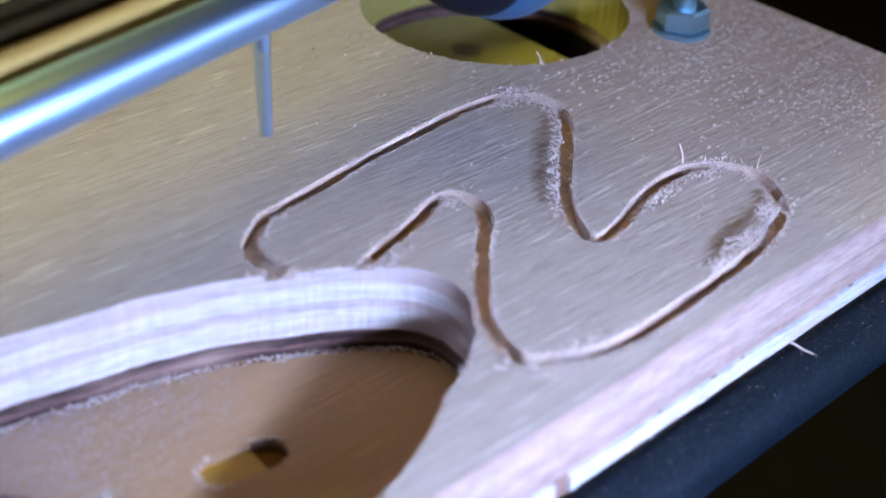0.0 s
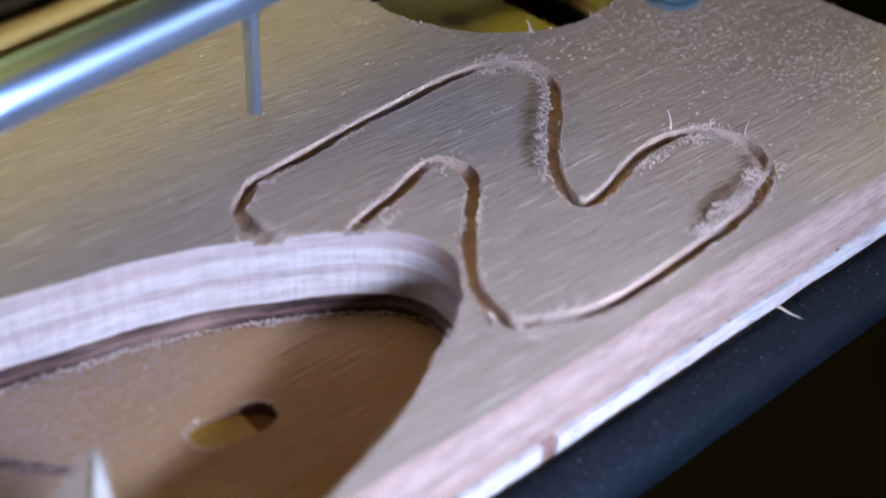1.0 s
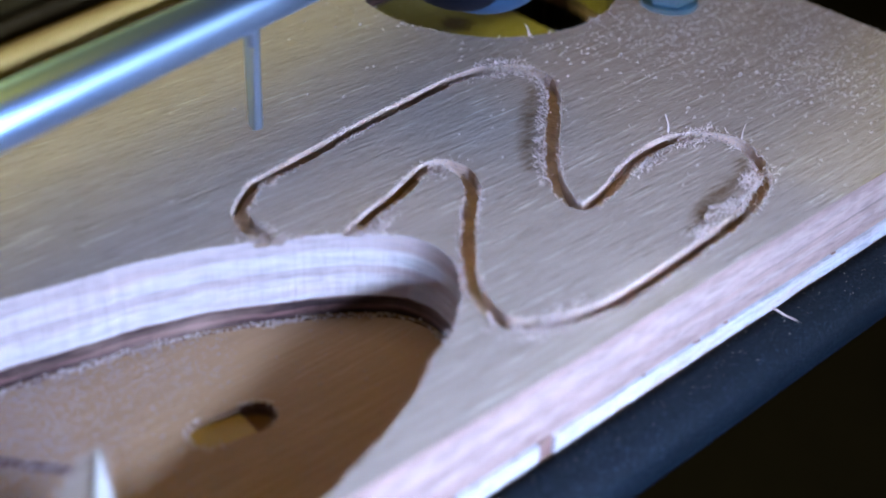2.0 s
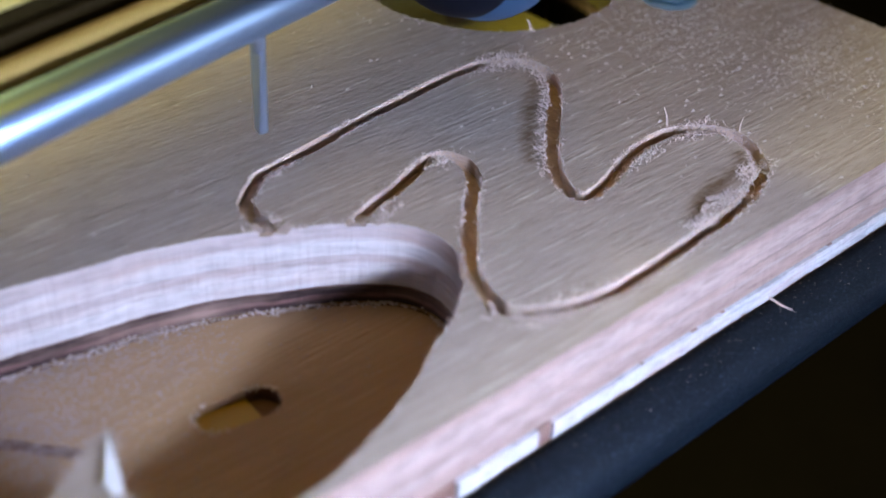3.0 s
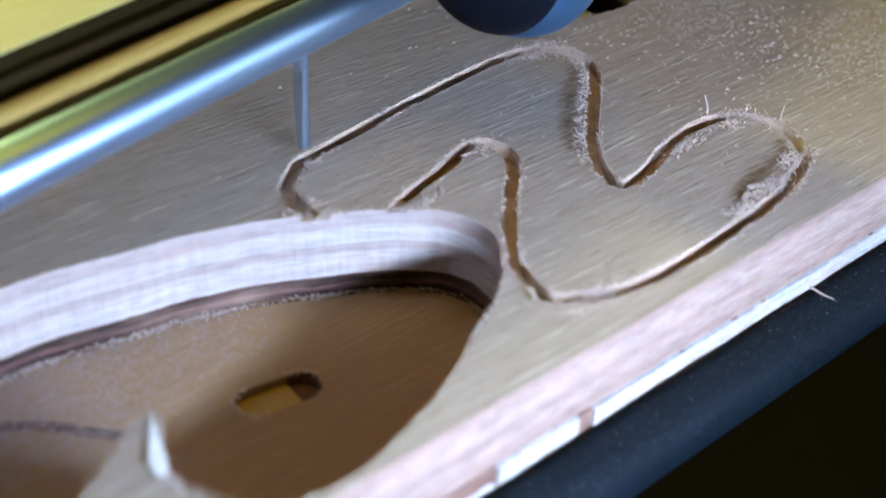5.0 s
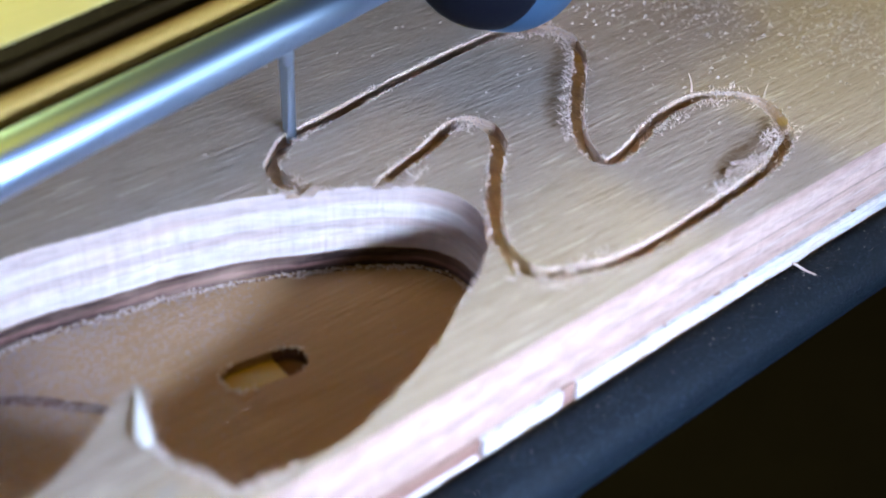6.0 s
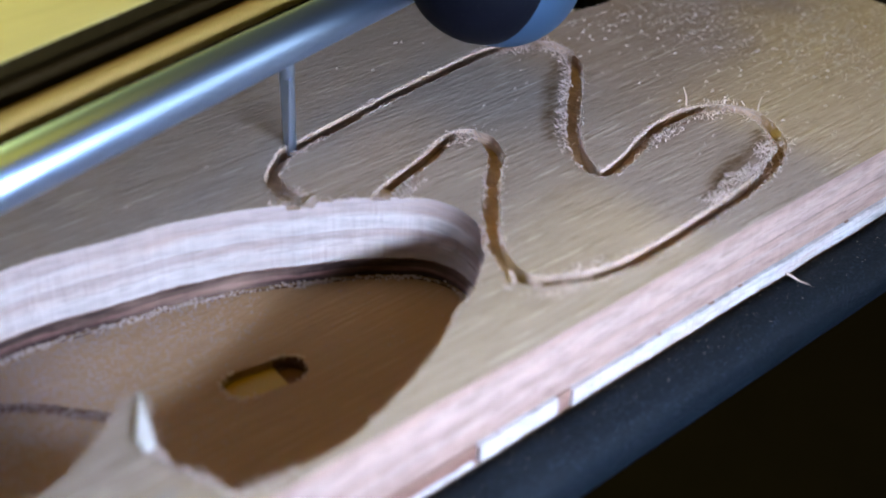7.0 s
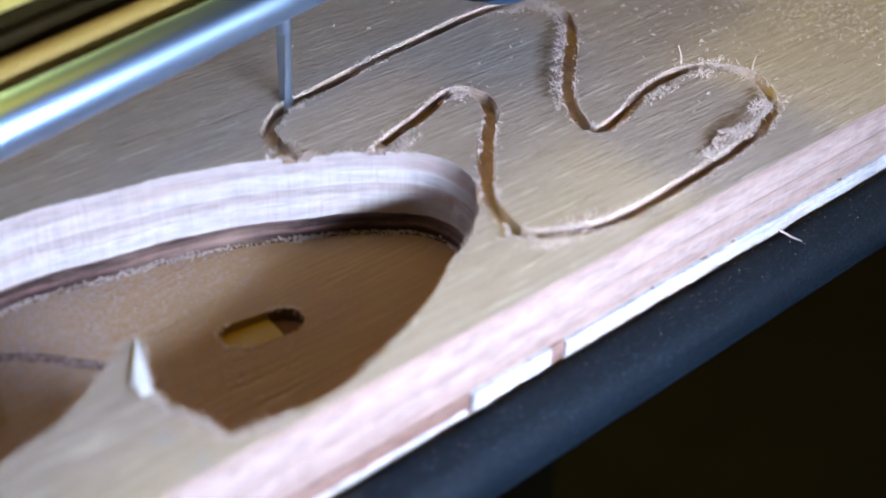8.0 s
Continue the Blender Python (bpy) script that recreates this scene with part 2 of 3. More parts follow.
_b.inputs["Emission Strength"].default_value = LED_POWER


# ---- mesh helpers (millimetres in, metres out) ----
def part(name, bm, materials, parent=None, label="", smooth=False):
    bmesh.ops.scale(bm, vec=(0.001,) * 3, verts=bm.verts)
    me = bpy.data.meshes.new(name)
    bm.to_mesh(me)
    bm.free()
    for m in materials if isinstance(materials, (list, tuple)) else [materials]:
        me.materials.append(m)
    if smooth:
        for p in me.polygons:
            p.use_smooth = True
    ob = new(name, me)
    ob.parent = parent
    if label:
        tagged(ob, label)
    return ob


def mesh_of(name, verts, faces, materials, ids=None, parent=None):
    me = bpy.data.meshes.new(name)
    me.from_pydata([(x / 1000, y / 1000, z / 1000) for x, y, z in verts], [], faces)
    for m in materials:
        me.materials.append(m)
    if ids is not None:
        me.polygons.foreach_set("material_index", ids)
    ob = new(name, me)
    ob.parent = parent
    return ob


def box(bm, lo, hi, bevel=0.0, m=None):
    r = bmesh.ops.create_cube(bm, size=1.0)
    for v in r["verts"]:
        v.co = Vector([(lo[k] + hi[k]) / 2 + v.co[k] * (hi[k] - lo[k]) for k in range(3)])
    if bevel:
        es = list({e for v in r["verts"] for e in v.link_edges})
        r = bmesh.ops.bevel(bm, geom=es, offset=bevel, segments=3, profile=0.5, affect="EDGES")
    if m is not None:
        bmesh.ops.transform(bm, matrix=m, verts=bm.verts)
    return bm


def lathe(bm, profile, seg=48, m=None):
    """A turned solid about z from (radius, height) pairs."""
    rings = []
    for r, z in profile:
        rings.append([bm.verts.new((r * math.cos(2 * math.pi * k / seg), r * math.sin(2 * math.pi * k / seg), z)) for k in range(seg)])
    for a, b in zip(rings, rings[1:]):
        for k in range(seg):
            bm.faces.new((a[k], a[(k + 1) % seg], b[(k + 1) % seg], b[k]))
    bm.faces.new(rings[0][::-1])
    bm.faces.new(rings[-1])
    if m is not None:
        bmesh.ops.transform(bm, matrix=m, verts=bm.verts)
    return bm


def spline(points, step, closed=False):
    """A smooth curve through the points, resampled at about the step."""
    p = [Vector(q) for q in points]
    n = len(p)
    out = []
    for i in range(n if closed else n - 1):
        a, b, c, d = (p[(i + k) % n] if closed else p[min(max(i + k, 0), n - 1)] for k in (-1, 0, 1, 2))
        m = max(1, int((c - b).length / step))
        for j in range(m):
            t = j / m
            out.append(0.5 * (2 * b + (c - a) * t + (2 * a - 5 * b + 4 * c - d) * t * t + (3 * b - a - 3 * c + d) * t ** 3))
    if not closed:
        out.append(p[-1])
    return out


def rough_line(pts, amount, scale, closed=True):
    """The same line with the small unevenness of a cut."""
    out = []
    n = len(pts)
    for i, q in enumerate(pts):
        a, b = pts[(i - 1) % n], pts[(i + 1) % n]
        t = (b - a).normalized() if (b - a).length > 1e-6 else Vector((1, 0))
        out.append(q + Vector((-t.y, t.x)) * amount * noise.noise((q.x * scale, q.y * scale, 3.1)))
    return out


def inside(poly, x, y):
    px, py = poly[:, 0], poly[:, 1]
    qx, qy = np.roll(px, -1), np.roll(py, -1)
    hit = (py > y) != (qy > y)
    with np.errstate(divide="ignore", invalid="ignore"):
        cross = (qx - px) * (y - py) / (qy - py) + px
    return bool(np.count_nonzero(hit & (x < cross)) % 2)


def dist(line, x, y):
    a, b = line[:-1], line[1:]
    d = b - a
    t = np.clip(((np.array([x, y]) - a) * d).sum(1) / np.maximum((d * d).sum(1), 1e-9), 0, 1)
    return float(np.sqrt(((a + d * t[:, None] - [x, y]) ** 2).sum(1).min()))


from mathutils.geometry import delaunay_2d_cdt


def stepped_sheet(name, loops, lines, height, wall_material, floor_material, materials, bottom, right_material=None):
    """A sheet whose regions lie at different heights, with upright walls between them.
    height(x, y): the region's height, or None for a hole."""
    co, ed = [], []
    for pts, closed in [(q, True) for q in loops] + [(q, False) for q in lines]:
        s = len(co)
        co += [Vector((q[0], q[1])) for q in pts]
        ed += [(s + i, s + i + 1) for i in range(len(pts) - 1)] + ([(s + len(pts) - 1, s)] if closed else [])
    vs, _, tris, _, _, _ = delaunay_2d_cdt(co, ed, [], 0, 0.002)
    hs = []
    for f in tris:
        x, y = sum(vs[i].x for i in f) / 3, sum(vs[i].y for i in f) / 3
        hs.append(height(x, y))
    verts, index, faces, ids = [], {}, [], []

    def vid(i, z):
        if (i, z) not in index:
            index[(i, z)] = len(verts)
            verts.append((vs[i].x, vs[i].y, z))
        return index[(i, z)]
    sides = {}
    for f, h in zip(tris, hs):
        if h is not None:
            faces.append([vid(i, h) for i in f])
            ids.append(right_material if right_material and min(vs[i].x for i in f) > 55 and h == 0.0 else floor_material(h))
        for a, b in zip(f, list(f[1:]) + [f[0]]):
            sides.setdefault((min(a, b), max(a, b)), []).append((a, b, h))
    for both in sides.values():
        (a, b, h) = both[0]
        g = both[1][2] if len(both) > 1 else None
        h1, h2 = (bottom if h is None else h), (bottom if g is None else g)
        if h1 == h2:
            continue
        if h1 > h2:
            faces.append([vid(b, h1), vid(a, h1), vid(a, h2), vid(b, h2)])
        else:
            faces.append([vid(a, h2), vid(b, h2), vid(b, h1), vid(a, h1)])
        lo, hi = min(h1, h2), max(h1, h2)
        ids.append(wall_material(lo, hi, (vs[a].x + vs[b].x) / 2, (vs[a].y + vs[b].y) / 2))
    return mesh_of(name, verts, faces, materials, ids)


def fibres(name, spots, material, label, category, rng):
    """Torn wood fibres: bent three-sided slivers. spots: (x, y, z, length, width, lean direction, rise)."""
    verts, faces = [], []
    for x, y, z, ln, w, ang, rise in spots:
        d = Vector((math.cos(ang) * math.cos(rise), math.sin(ang) * math.cos(rise), math.sin(rise)))
        s = d.cross(Vector((0, 0, 1)))
        s = s.normalized() if s.length > 1e-3 else Vector((1, 0, 0))
        u = s.cross(d)
        bend = Vector((rng.uniform(-1, 1), rng.uniform(-1, 1), rng.uniform(-0.6, 0.6))) * ln * 0.25
        p0 = Vector((x, y, z)) - d * 0.15
        k = len(verts)
        for t, r in ((0, 1.0), (0.5, 0.8)):
            c = p0 + d * ln * t + bend * t * t
            verts += [tuple(c + (s * math.cos(a) + u * math.sin(a) * 0.7) * w * r) for a in (0, 2.1, 4.2)]
        verts.append(tuple(p0 + d * ln + bend))
        for i in range(3):
            j = (i + 1) % 3
            faces += [(k + i, k + j, k + 3 + j, k + 3 + i), (k + 3 + i, k + 3 + j, k + 6)]
    ob = mesh_of(name, verts, faces, [material])
    return tagged(ob, label, category, "", "stuff")


# ---- plan of the cuts ----
GROOVE_LINE = spline([(-8.3, 56.5), (-7.9, 61.2), (-6.9, 64.3), (-5.3, 66.6), (0.8, 71.1)], 0.6)[:-1]
GROOVE_LINE += spline([(0.8, 71.1), (5.5, 71.8), (20.3, 74.2), (36.6, 76.6), (53.4, 78.5), (63.4, 78.6), (68.5, 76.8), (72.6, 74.0),
    (74.2, 70.0), (72.3, 64.3), (67.4, 58.6), (58.0, 50.2), (50.3, 43.1), (45.3, 37.0), (42.9, 32.0), (43.4, 28.9), (46.8, 28.3), (53.0, 29.8), (59.7, 32.2), (66.6, 33.7),
    (73.3, 34.3), (78.5, 32.8), (83.2, 29.4), (84.9, 24.5), (82.6, 18.4), (78.0, 13.4), (70.9, 9.9), (63.5, 8.1), (53.9, 7.1), (45.2, 6.4), (35.2, 5.8), (26.6, 5.8),
    (19.5, 6.8), (14.0, 9.0)] , 0.6)
GROOVE_LINE += spline([(14.0, 9.0), (10.2, 11.3), (8.4, 14.0), (8.5, 17.3), (9.9, 21.6), (12.5, 26.0), (16.6, 30.8), (22.4, 36.8), (28.9, 42.9), (32.1, 46.2), (34.2, 50.6),
    (33.7, 54.6), (30.8, 56.0), (26.8, 55.4), (21.2, 53.2), (15.8, 51.6), (10.6, 50.1), (5.7, 48.3), (1.0, 46.0)], 0.6)[1:]
OPENING = spline([(-57.9, 68.9), (-53.0, 68.6), (-48.3, 67.7), (-43.8, 66.7), (-38.8, 65.7), (-33.9, 64.8), (-28.6, 63.7), (-24.0, 62.1), (-19.1, 60.6), (-14.3, 58.6), (-9.9, 56.3),
    (-5.3, 54.0), (-0.5, 51.6), (3.8, 49.0), (7.9, 45.8), (11.4, 42.2), (13.4, 38.1), (13.7, 33.7), (12.8, 29.5), (10.6, 25.7), (7.3, 22.5), (2.8, 19.0), (0.5, 17.3),
    (-3.1, 15.7), (-6.1, 14.3), (-11.3, 11.3), (-19.6, 7.4), (-25.7, 5.2), (-33.0, 2.9), (-39.1, 1.7), (-44.0, 1.6), (-48.7, 1.9), (-53.2, 2.3), (-57.1, 3.3),
    (-57.3, 6.1), (-58.1, 8.7), (-58.9, 10.7), (-60.1, 12.8), (-60.0, 16.0), (-59.3, 19.2), (-57.7, 22.6), (-55.3, 28.0), (-55.8, 29.5), (-58.3, 29.1),
    (-63.5, 25.6), (-69.9, 21.8), (-75.3, 19.7), (-83.0, 18.2), (-96.0, 20.0), (-104.0, 34.0), (-98.0, 54.0), (-82.0, 66.0), (-68.0, 69.0)], 0.7, True)
OPENING = rough_line(OPENING, 0.16, 0.45)
ROUND_HOLE = rough_line([Vector((100.0 + 33.0 * math.cos(a * math.pi / 90), 113.5 + 33.0 * math.sin(a * math.pi / 90))) for a in range(180)], 0.5, 0.5)
END_X, FRONT_Y, BACK_Y, LEFT_X = 154.4, 0.0, 230.0, -190.0


def outline(front, amount):
    n = 240
    pts = [Vector((LEFT_X + (END_X - LEFT_X) * k / n, front + amount * noise.noise((k * 0.9, 1.7, 0)))) for k in range(n)]
    m = 120
    pts += [Vector((END_X + amount * 1.6 * noise.noise((7.7, k * 0.8, 0)), front + (BACK_Y - front) * k / m)) for k in range(m)]
    return pts + [Vector((END_X, BACK_Y)), Vector((LEFT_X, BACK_Y))]


GL, OP, RH = (np.array([tuple(q) for q in line]) for line in (GROOVE_LINE, OPENING, ROUND_HOLE))
GROOVE_DEPTH, GROOVE_HALF = 3.0, 1.62


def offset(line, by, amount):
    out = []
    for i, q in enumerate(line):
        a, b = line[max(i - 1, 0)], line[min(i + 1, len(line) - 1)]
        t = (b - a).normalized()
        out.append(q + Vector((-t.y, t.x)) * (by + amount * noise.noise((q.x * 1.1, q.y * 1.1, by))))
    return out


def in_groove(x, y, half=GROOVE_HALF):
    return dist(GL, x, y) < half


def board_height(x, y):
    if not in_groove(x, y):
        return TOP
    d = min(math.hypot(x - GL[0][0], y - GL[0][1]), math.hypot(x - GL[-1][0], y - GL[-1][1]))
    if math.hypot(x - GL[-1][0], y - GL[-1][1]) < 8.5:
        return TOP - 0.9
    return TOP - (1.2 if d < 3.5 else 2.0 if d < 5.0 else GROOVE_DEPTH)


BOARD_LOW = 4.5
left_wall, right_wall = offset(GROOVE_LINE, GROOVE_HALF, 0.22), offset(GROOVE_LINE, -GROOVE_HALF, 0.22)
board = new("plywood_board")
tagged(board, "thick tan plywood board with a routed winding groove and cut openings", "plywood board")


def frayed(line, amount, seed):
    """The closed line, each ply a little short of or proud of the next."""
    out = []
    for i, q in enumerate(line):
        t = (line[(i + 1) % len(line)] - line[i - 1]).normalized()
        out.append(q + Vector((-t.y, t.x)) * amount * (noise.noise((q.x * 0.5, q.y * 0.5, seed)) + 0.7 * noise.noise((q.x * 1.9, q.y * 1.9, seed))))
    return out


def ply(name, high, low, seed, edge, front, lines=(), label=""):
    opening = frayed(OPENING, 0.16, seed) if seed else OPENING
    hole = frayed(ROUND_HOLE, 0.2, seed) if seed else ROUND_HOLE
    po, ph = (np.array([tuple(q) for q in line]) for line in (opening, hole))

    def height(x, y):
        if inside(po, x, y) or inside(ph, x, y):
            return None
        return board_height(x, y) if lines else high
    ob = stepped_sheet(name, [outline(FRONT_Y + 0.12 * (seed % 2), 0.25), opening, hole], lines, height,
                       lambda lo, hi, x, y: 2 if lo > low + 0.1 else 3 if y < 0.8 or x > 152.5 else 4 if x > 60 and y > 60 else 1, lambda h: 0 if h == high else 1 if h == TOP - 0.9 else 2, [WOOD, edge, GROOVE, front, HOLE_BASE], low)
    ob.parent = board
    if label:
        tagged(ob, label)


ply("top_ply", TOP, 14.3, 0, EDGE, FRONT, [left_wall, right_wall], "tan face ply with the routed groove")
ply("ply", 14.26, 11.3, 3, EDGE_PALE, FRONT_PALE)
ply("ply", 11.26, 8.1, 4, EDGE, FRONT)
ply("ply", 8.06, BOARD_LOW, 7, EDGE_PALE, FRONT)

SHEET_OUT = [Vector((x, y + 0.15)) for x, y in outline(FRONT_Y, 0.5)]
def widened(line, by):
    """The closed line moved outwards."""
    out = []
    for i, q in enumerate(line):
        t = (line[(i + 1) % len(line)] - line[i - 1]).normalized()
        out.append(q + Vector((-t.y, t.x)) * by)
    return out


SHEET_OPENING = widened(OPENING, 0.3)
SO = np.array([tuple(q) for q in SHEET_OPENING])
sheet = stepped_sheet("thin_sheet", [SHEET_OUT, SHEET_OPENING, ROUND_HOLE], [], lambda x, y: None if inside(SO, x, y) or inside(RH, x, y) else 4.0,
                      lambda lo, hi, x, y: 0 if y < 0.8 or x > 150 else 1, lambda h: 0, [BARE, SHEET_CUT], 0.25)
tagged(sheet, "thin white-edged plywood sheet lying under the thick board", "plywood sheet")

# the white outer strip of the sheet, chipped away in places
def strip(x0, x1, z0, z1):
    bm = bmesh.new()
    n = max(4, int((x1 - x0) / 0.9))
    rows = []
    for k in range(n + 1):
        x = x0 + (x1 - x0) * k / n
        w = 0.3 * noise.noise((x * 0.8, z0, 1)) + 0.25 * noise.noise((x * 0.13, z0, 5))
        y = -0.75 + w
        up, lo = z1 + 0.35 * noise.noise((x * 0.35, 2, 2)), z0 + 0.25 * noise.noise((x * 0.6, 3, 2))
        rows.append([bm.verts.new(p) for p in ((x, y + 0.25, up), (x, y, up - 0.5), (x, y - 0.05, lo + 0.4), (x, y + 0.3, lo), (x, 0.5, lo), (x, 0.5, up))])
    for a, b in zip(rows, rows[1:]):
        for k in range(6):
            bm.faces.new((a[k], a[(k + 1) % 6], b[(k + 1) % 6], b[k]))
    bm.faces.new(rows[0])
    bm.faces.new(rows[-1][::-1])
    bmesh.ops.recalc_face_normals(bm, faces=bm.faces)
    part("veneer_strip", bm, SHEET, sheet, "chipped white veneer strip")


strip(7.2, 154.0, 0.3, 4.1)
strip(-14.0, 3.6, 0.3, 4.1)
strip(-60.0, -15.0, 0.2, 1.2)
strip(-190.0, -60.3, 0.2, 4.1)

# base plate with the track that the cutter scored, a slot and a long gap
SLOT = [Vector((-28.2 + s * 4.1 + 3.6 * math.cos(a), 37.9 + 3.6 * math.sin(a) + s * -0.7)) for s, a0 in ((1, -math.pi / 2), (-1, math.pi / 2)) for a in [a0 + math.pi * k / 12 for k in range(13)]]
GAP = [Vector((121.0 + 0.8 * noise.noise((0, k * 0.9, 0)), 84 + k * 1.6)) for k in range(50)] + [Vector((136.0 + 3.2 * noise.noise((5, k * 0.9, 0)), 164 - k * 1.6)) for k in range(50)]
SP, GP = np.array([tuple(q) for q in SLOT]), np.array([tuple(q) for q in GAP])
TRACK = spline([(-98.0, 62.0), (-82, 61.5), (-70.0, 60.2), (-62.0, 55.2), (-57.6, 50.0), (-54.4, 46.4), (-52.0, 43.5)], 0.8)
TL = np.array([tuple(q) for q in TRACK])
OPC = np.vstack([OP, OP[:1]])


def base_height(x, y):
    if inside(GP, x, y):
        return None
    if inside(SP, x, y):
        return -2.6 if x > -25.2 + (y - 33.5) * 0.07 else -1.7
    if inside(OP, x, y) and dist(OPC, x, y) < 0.5:
        return -2.0
    if dist(TL, x, y) < 1.1:
        return -0.8
    return 0.0


inner = [q + (Vector((-(OPENING[(i + 1) % len(OPENING)] - OPENING[i - 1]).y, (OPENING[(i + 1) % len(OPENING)] - OPENING[i - 1]).x)).normalized()) * -(0.5 + 0.15 * noise.noise((q.x, q.y, 9)))
         for i, q in enumerate(OPENING)]
base_out = [Vector(q) for q in ((-230, 2.2), (175, 2.2), (175, 260), (-230, 260))]
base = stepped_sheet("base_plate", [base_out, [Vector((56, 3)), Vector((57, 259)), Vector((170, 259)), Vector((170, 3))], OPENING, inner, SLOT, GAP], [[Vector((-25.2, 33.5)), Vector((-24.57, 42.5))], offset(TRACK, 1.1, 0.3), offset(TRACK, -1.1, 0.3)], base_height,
                     lambda lo, hi, x, y: 4 if x > 110 else 3 if lo in (-2.6, -2.0, -0.8) else 0, lambda h: 3 if h == -2.6 else 1 if h == -1.7 else 3 if h < 0 else 0, [BASE, YELLOW, HOLE_BASE, SCORED, GAP_SHADE], -12.0, 2)
tagged(base, "ochre plywood base plate dusted with sawdust under the board", "base plate")

# ---- black rail along the front, bench and the dark room ----
rail = part("black_rail", box(bmesh.new(), (-260, -10.5, -12.4), (190, 1.8, -0.4), 4.6), BLACK_PAINT, None, "", True)
tagged(rail, "black powder-coated metal rail with rounded edge and dust", "metal rail")
bench = part("bench", box(bmesh.new(), (-600, -500, -399), (700, 700, -370), 2), DARK)
tagged(bench, "dark workbench top in shadow", "workbench")
support = part("machine_bed", box(bmesh.new(), (-225, 130, -372), (170, 250, -12.5), 2), DARK)
tagged(support, "dark machine bed under the base plate", "machine bed")

room_bm = bmesh.new()
box(room_bm, (-900, -1150, -401), (1350, 850, 1400))
bmesh.ops.reverse_faces(room_bm, faces=room_bm.faces)
room = tagged(part("walls", room_bm, DARK), "dim workshop walls", "wall", "", "structure")


# ---- bolt ----
def hex_bolt(x, y):
    e = new("hex_bolt")
    e.location = (x / 1000, y / 1000, TOP / 1000)
    part("washer", lathe(bmesh.new(), [(3.2, 0.0), (6.9, 0.0), (7.0, 0.2), (7.0, 1.0), (6.8, 1.2), (3.2, 1.2)], 40), ZINC, e)
    head = lathe(bmesh.new(), [(5.7, 1.25), (6.3, 1.7), (6.3, 5.9), (5.7, 6.5)], 6)
    part("bolt_head", head, ZINC, e)
    part("threaded_end", lathe(bmesh.new(), [(3.0, 6.1)] + [(3.0 - 0.35 * (k % 2), 6.3 + 0.5 * k) for k in range(18)] + [(2.2, 15.5)], 24), ZINC, e, "", True)
    return tagged(e, "zinc-plated hex bolt with washer on the board", "bolt")


hex_bolt(125.6, 76.0)

ROD_C, BRASS_C, DARK_C, PLATE_C, KNOB_C = (-26.3, 67.1, 42.3), (-20.5, 76.6, 45.5), (-15.8, 84.3, 43.2), (-13.5, 87.5, 47.0), (46.7, 67.0, 48.5)


# ---- the carriage of the machine: everything that comes down together ----
def along(p, q, r, z0=0.0):
    """The pose that turns z into the way from p to q."""
    d = (Vector(q) - Vector(p)).normalized()
    return Matrix.Translation(p) @ d.to_track_quat("Z", "Y").to_matrix().to_4x4()


ROD_WAY = Vector((math.cos(radians(11.5)), math.sin(radians(11.5)), 0))


def bar(bm, centre, radius, back, ahead, seg=40):
    a = Vector(centre) - ROD_WAY * back
    n = back + ahead
    return lathe(bm, [(radius - 0.5, 0), (radius, 0.5), (radius, n - 0.5), (radius - 0.5, n)], seg, along(a, Vector(centre) + ROD_WAY * ahead, 0))


CROSSBAR = speckled("dark_brown_paint", (0.02, 0.013, 0.004), (0.03, 0.02, 0.008), 0.5, 0.0, 500.0)
# Shade on the plate's front edge, put into a near-black colour.
PLATE_EDGE = speckled("shaded_ply_edge", (0.018, 0.012, 0.003), (0.03, 0.02, 0.006), 0.9, 0.0, 500.0)
for _m in (CROSSBAR, BLACK_PLASTIC, PLATE_EDGE):
    _m.node_tree.nodes["Principled BSDF"].inputs["Specular IOR Level"].default_value = 0.05
# The knob's lit right flank, painted blue on a second dome.
FLANK_BLUE, _n, _l, _b = mat("knob_flank_blue", 0.5, 0.7, (0.07, 0.15, 0.28))
bump(_n, _l, _b, noise_tex(_n, _l, coords(_n, _l, (900, 900, 900)), 1.0), 0.06, 0.0003)
carriage = new("tool_carriage")
tagged(carriage, "lowering tool carriage with polished rod, cutter and black knob", "tool carriage")
part("guide_rod", bar(bmesh.new(), ROD_C, 4.5, 150, 130, 64), STEEL, carriage, "polished steel guide rod", True)
part("brass_rod", bar(bmesh.new(), BRASS_C, 2.2, 150, 130), BRASS, carriage, "thin brass rod", True)
frame_m = Matrix.Translation(DARK_C) @ pose(0, 0, 0, 0, 0, 11.5)
part("crossbar", box(bmesh.new(), (-150, -2, -9), (130, 4, 5.6), 0.6, frame_m), CROSSBAR, carriage, "dark brown crossbar")
plate_m = Matrix.Translation(PLATE_C) @ pose(0, 0, 0, 0, 0, 11.5)
top_plate = box(bmesh.new(), (-150, -3.4, 2.2), (200, 72, 5), 0.8, plate_m)
top_plate.normal_update()
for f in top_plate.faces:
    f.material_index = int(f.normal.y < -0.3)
# Unseen baffle added to block the warm lamp; its orange tints the rod's reflection.
BAFFLE_ORANGE = face_wood("baffle_orange", (0.6, 0.36, 0.1), (0.7, 0.45, 0.14), (0.75, 0.52, 0.2), 0.7, 0.2)
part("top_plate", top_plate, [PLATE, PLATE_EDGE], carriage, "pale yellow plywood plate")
part("light_baffle", box(bmesh.new(), (-150, 66, 5.1), (200, 72, 26), 0.8, plate_m), BAFFLE_ORANGE, carriage, "unseen upright baffle added against the warm lamp")
